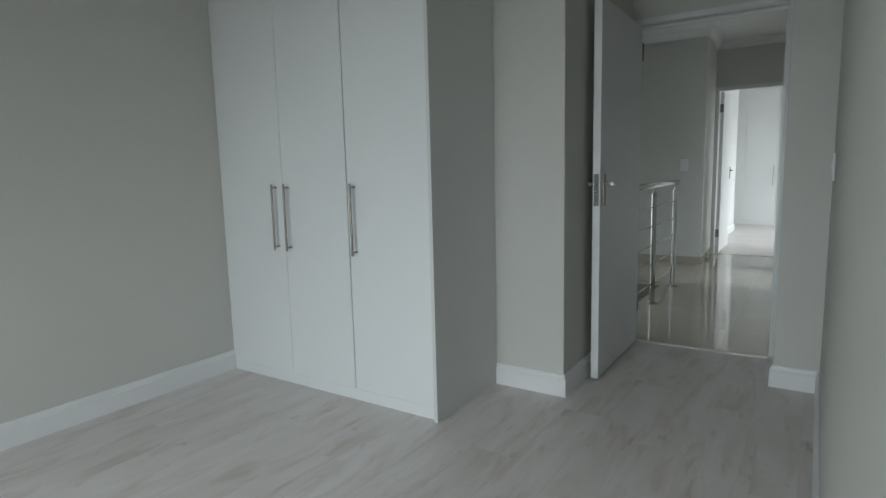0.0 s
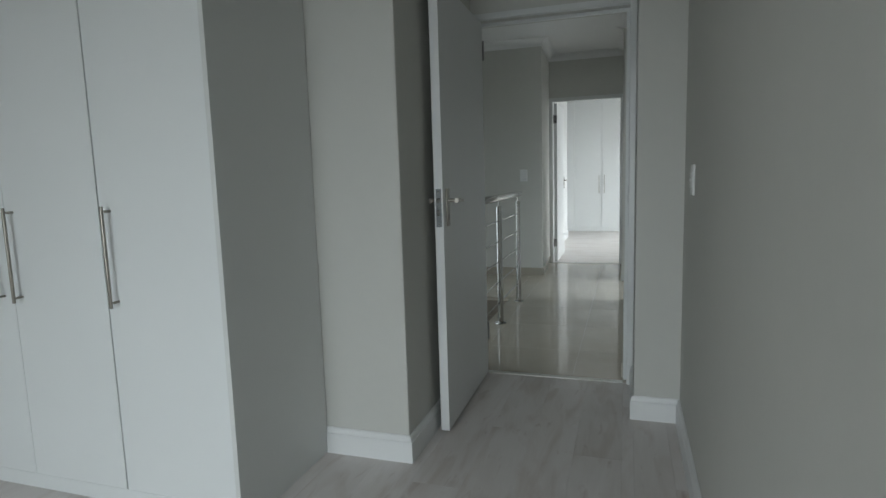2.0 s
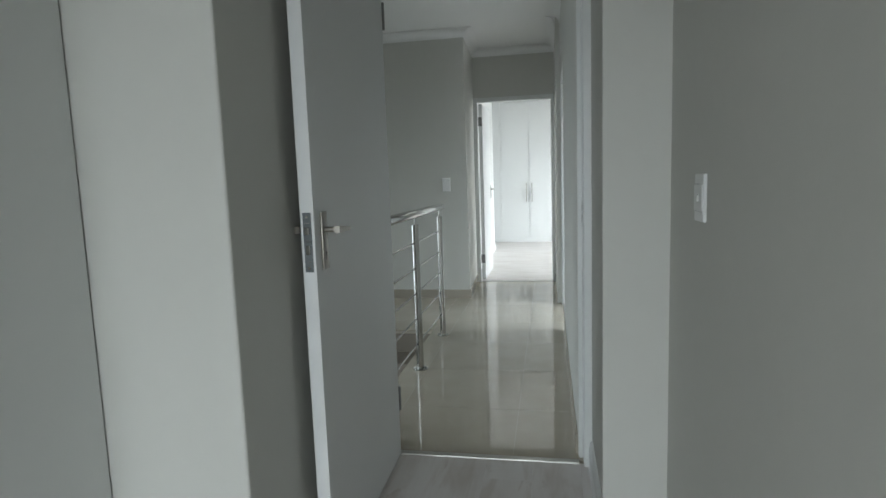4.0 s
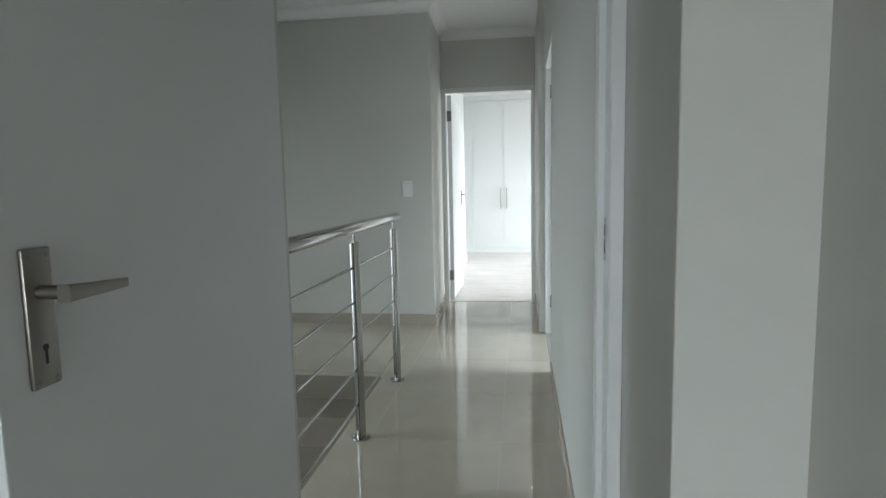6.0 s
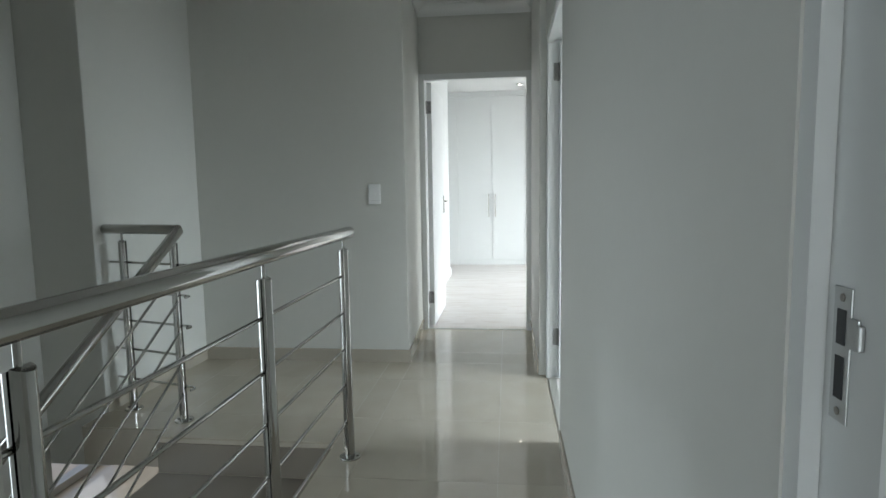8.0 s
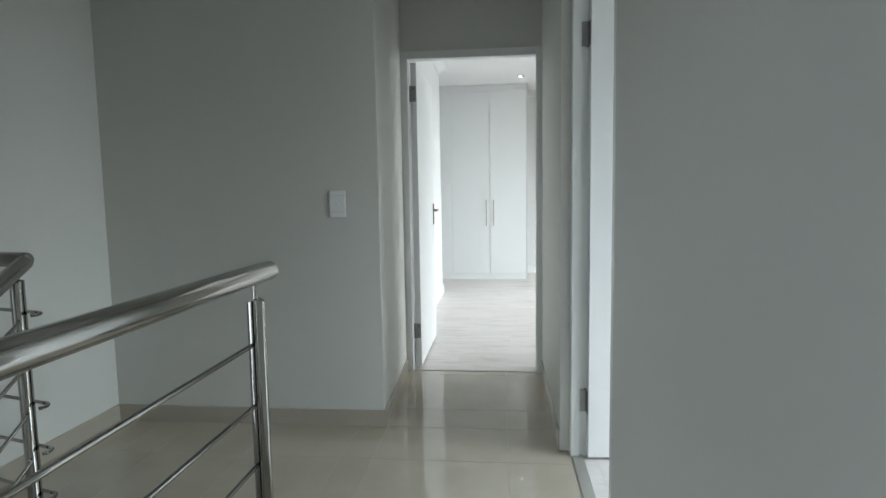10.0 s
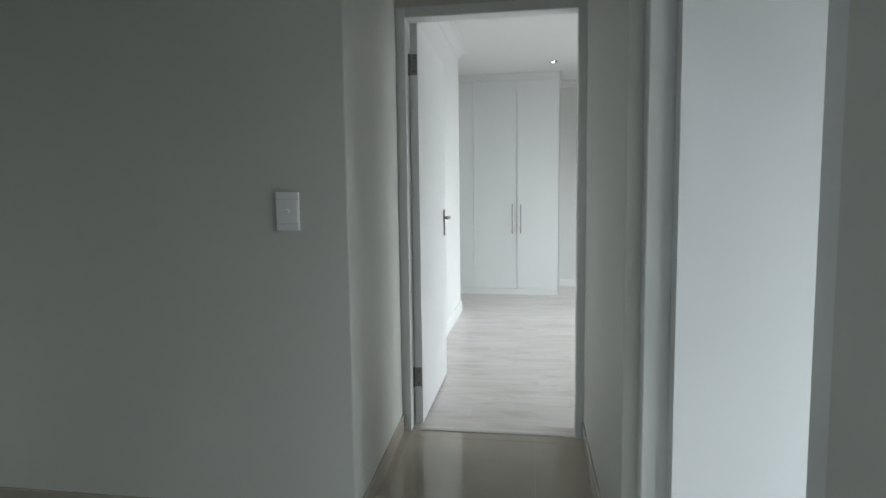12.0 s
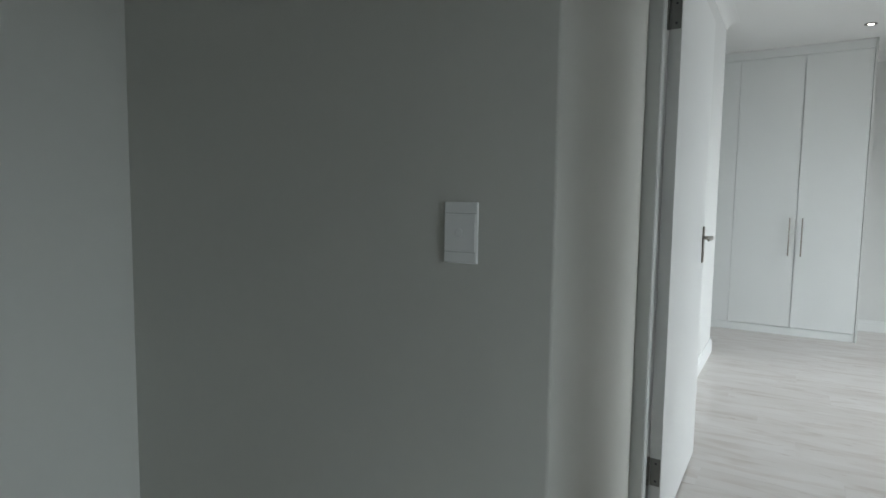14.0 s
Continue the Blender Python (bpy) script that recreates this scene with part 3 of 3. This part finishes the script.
def rail_post(parent, x, y, z=0.0, top=0.925, side="x"):
    ps = part("post", half_bar(x, y, z + 0.004, z + top, 1, side), STEEL, parent, "", True)
    part("half_bar", half_bar(x, y, z + 0.004, z + top - 0.004, -1, side), STEEL, ps, smooth=True)
    part("flange", tube((x, y, z), (x, y, z + 0.008), 0.046, 28, 0.002), STEEL, ps, smooth=True)
    part("pin", tube((x, y, z + top - 0.06), (x, y, z + 0.968), 0.0062, 12), STEEL, ps, smooth=True)
    for bx in (-1, 1):
        part("bolt", tube((x + 0.033 * bx, y + 0.004, z + 0.007), (x + 0.033 * bx, y + 0.004, z + 0.013), 0.006, 6), STEEL, ps)


bal = thing("balustrade", pose(0, 0, 0), "polished stainless steel balustrade beside the stairwell", "balustrade")
part("handrail", tube((-0.838, 0.632, 0.986), (-0.838, 2.485, 0.986), 0.026, 32, 0.004), STEEL, bal, "round polished handrail", True)
for yy in (2.395, 1.595, 0.765):
    rail_post(bal, -0.841, yy)
for zz in RODS:
    part("rod", tube((-0.848, 0.632, zz), (-0.848, 2.395, zz), 0.0062, 14), STEEL, bal, smooth=True)

bal2 = thing("balustrade", pose(0, 0, 0), "stainless steel balustrade with a handrail sloping down the stairs", "balustrade")
part("handrail", tube((-2.299, 2.88, 0.986), (-1.79, 2.755, 0.986), 0.026, 32, 0.01), STEEL, bal2, "round polished handrail", True)
slope = 0.60
part("handrail", tube((-1.79, 2.75, 0.986), (-1.79, 1.0, 0.986 - 1.75 * slope), 0.026, 32, 0.01), STEEL, bal2, "handrail sloping down with the stairs", True)
for xx, yy in ((-1.81, 2.725), (-2.18, 2.86)):
    rail_post(bal2, xx, yy, side="y")


def bent_rod(parent, points, r=0.0062):
    bm = bmesh.new()
    for p, q in zip(points, points[1:]):
        join(bm, tube(p, q, r, 14))
    return part("rod", bm, STEEL, parent, smooth=True)


for zz in RODS:
    bend = [(-1.785 + 0.032 * math.sin(a), 2.735 + 0.032 * math.cos(a), zz) for a in [math.pi * k / 14 for k in range(11)]]
    bent_rod(bal2, [(-2.299, 2.91, zz), *bend])
    part("rod", tube((-1.79, 2.70, zz - 0.02), (-1.79, 1.05, zz - 1.65 * slope - 0.02), 0.0062, 14), STEEL, bal2, smooth=True)
rail_post(bal2, -1.79, 1.47, -0.72, 0.87)

# ---- stairs ----
stairs = thing("stairs", pose(0, 0, -2.7), "tiled staircase rising to the landing, stairwell shade in its colour", "stairs")
for k in range(1, 8):
    y1 = 2.53 - 0.30 * (k - 1)
    y0 = 0.635 if k == 7 or y1 < 0.95 else y1 - 0.30
    part("tread", box(-1.838, -0.948, y0 - 0.015, y1 - 0.002, -0.18 * k - 0.03 + 2.7, -0.18 * k + 2.7, 0.003), SHADEDTILE, stairs)
    part("riser", box(-1.836, -0.950, y1 - 0.004, y1 + 0.012, -0.18 * k + 0.001 + 2.7, -0.18 * (k - 1) - 0.031 + 2.7), SHADEDTILE, stairs)
part("landing", box(-2.64, -1.84, 0.635, 1.02, -1.30 + 2.7, -1.26 + 2.7, 0.003), SHADEDTILE, stairs)


# ---- floor pieces ----
CACHE = {}


def piece(name, parent, mat, x0, x1, y0, y1, thick, along, bev):
    """One plank or tile, top at z = 0; equal sizes share a mesh whose x is the long way."""
    lx, ly = (x1 - x0, y1 - y0) if along == "x" else (y1 - y0, x1 - x0)
    if lx < 0.02 or ly < 0.02:
        return
    key = (name, round(lx, 3), round(ly, 3))
    if key not in CACHE:
        e = bev
        bm = bmesh.new()
        lo = [bm.verts.new((sx * lx / 2, sy * ly / 2, -thick)) for sx, sy in ((-1, -1), (1, -1), (1, 1), (-1, 1))]
        mi = [bm.verts.new((sx * lx / 2, sy * ly / 2, -e)) for sx, sy in ((-1, -1), (1, -1), (1, 1), (-1, 1))]
        up = [bm.verts.new((sx * (lx / 2 - e), sy * (ly / 2 - e), 0)) for sx, sy in ((-1, -1), (1, -1), (1, 1), (-1, 1))]
        for a, c in ((lo, mi), (mi, up)):
            for i in range(4):
                bm.faces.new((a[i], a[(i + 1) % 4], c[(i + 1) % 4], c[i]))
        bm.faces.new(up)
        CACHE[key] = mesh_of(name, bm, mat)
    ob = new(name, CACHE[key])
    ob.parent = parent
    ob.matrix_world = pose((x0 + x1) / 2, (y0 + y1) / 2, 0, 0, 0, 0 if along == "x" else 90)


def planks(floor, rect, along, origin=(0, 0), w=0.192, ln=1.285, gap=0.0002):
    x0, x1, y0, y1 = rect
    u0, u1, v0, v1 = (x0, x1, y0, y1) if along == "x" else (y0, y1, x0, x1)
    r = math.floor((v0 - origin[1]) / w)
    while origin[1] + r * w < v1:
        a, c = max(v0, origin[1] + r * w), min(v1, origin[1] + (r + 1) * w)
        s = origin[0] + (r * 0.43 % 1) * ln
        k = math.floor((u0 - s) / ln)
        while s + k * ln < u1:
            p, q = max(u0, s + k * ln), min(u1, s + (k + 1) * ln)
            if along == "x":
                piece("plank", floor, LAMINATE, p + gap, q - gap, a + gap, c - gap, 0.008, "x", 0.0004)
            else:
                piece("plank", floor, LAMINATE, a + gap, c - gap, p + gap, q - gap, 0.008, "y", 0.0004)
            k += 1
        r += 1


def tiles(floor, rect, origin, size=0.61, gap=0.0008):
    x0, x1, y0, y1 = rect
    i = math.floor((x0 - origin[0]) / size)
    while origin[0] + i * size < x1:
        j = math.floor((y0 - origin[1]) / size)
        while origin[1] + j * size < y1:
            piece("tile", floor, TILE, max(x0, origin[0] + i * size) + gap, min(x1, origin[0] + (i + 1) * size) - gap,
                  max(y0, origin[1] + j * size) + gap, min(y1, origin[1] + (j + 1) * size) - gap, 0.009, "x", 0.0003)
            j += 1
        i += 1


fb, fh, ff, fs = (bpy.data.objects[n] for n in ("floor_bedroom", "floor_hall", "floor_far_room", "floor_side_room"))
for rect in ((-2.6, -0.74, -5.2, -0.655), (-0.74, 0.135, -5.2, 0.47), (0.135, 0.338, -5.2, 0.0)):
    planks(fb, rect, "y", (0.1, -2.6))
planks(ff, (-0.93, 3.2, 4.76, 9.55), "x", (0.2, 4.76))
planks(ff, (-1.6, -0.93, 7.82, 9.55), "x", (0.2, 4.76))
planks(fs, (0.2, 3.0, 1.2, 3.72), "x", (0.3, 1.2))
planks(fs, (XR + 0.06, 0.2, 2.61, 3.55), "x", (0.3, 1.2))
for rect in ((-0.948, XR, 0.49, 3.8), (-0.855, XR, 3.8, 4.74), (-1.84, -0.948, 2.53, 3.8), (-2.3, -1.84, 2.615, 3.8)):
    tiles(fh, rect, (-0.19, 3.44))
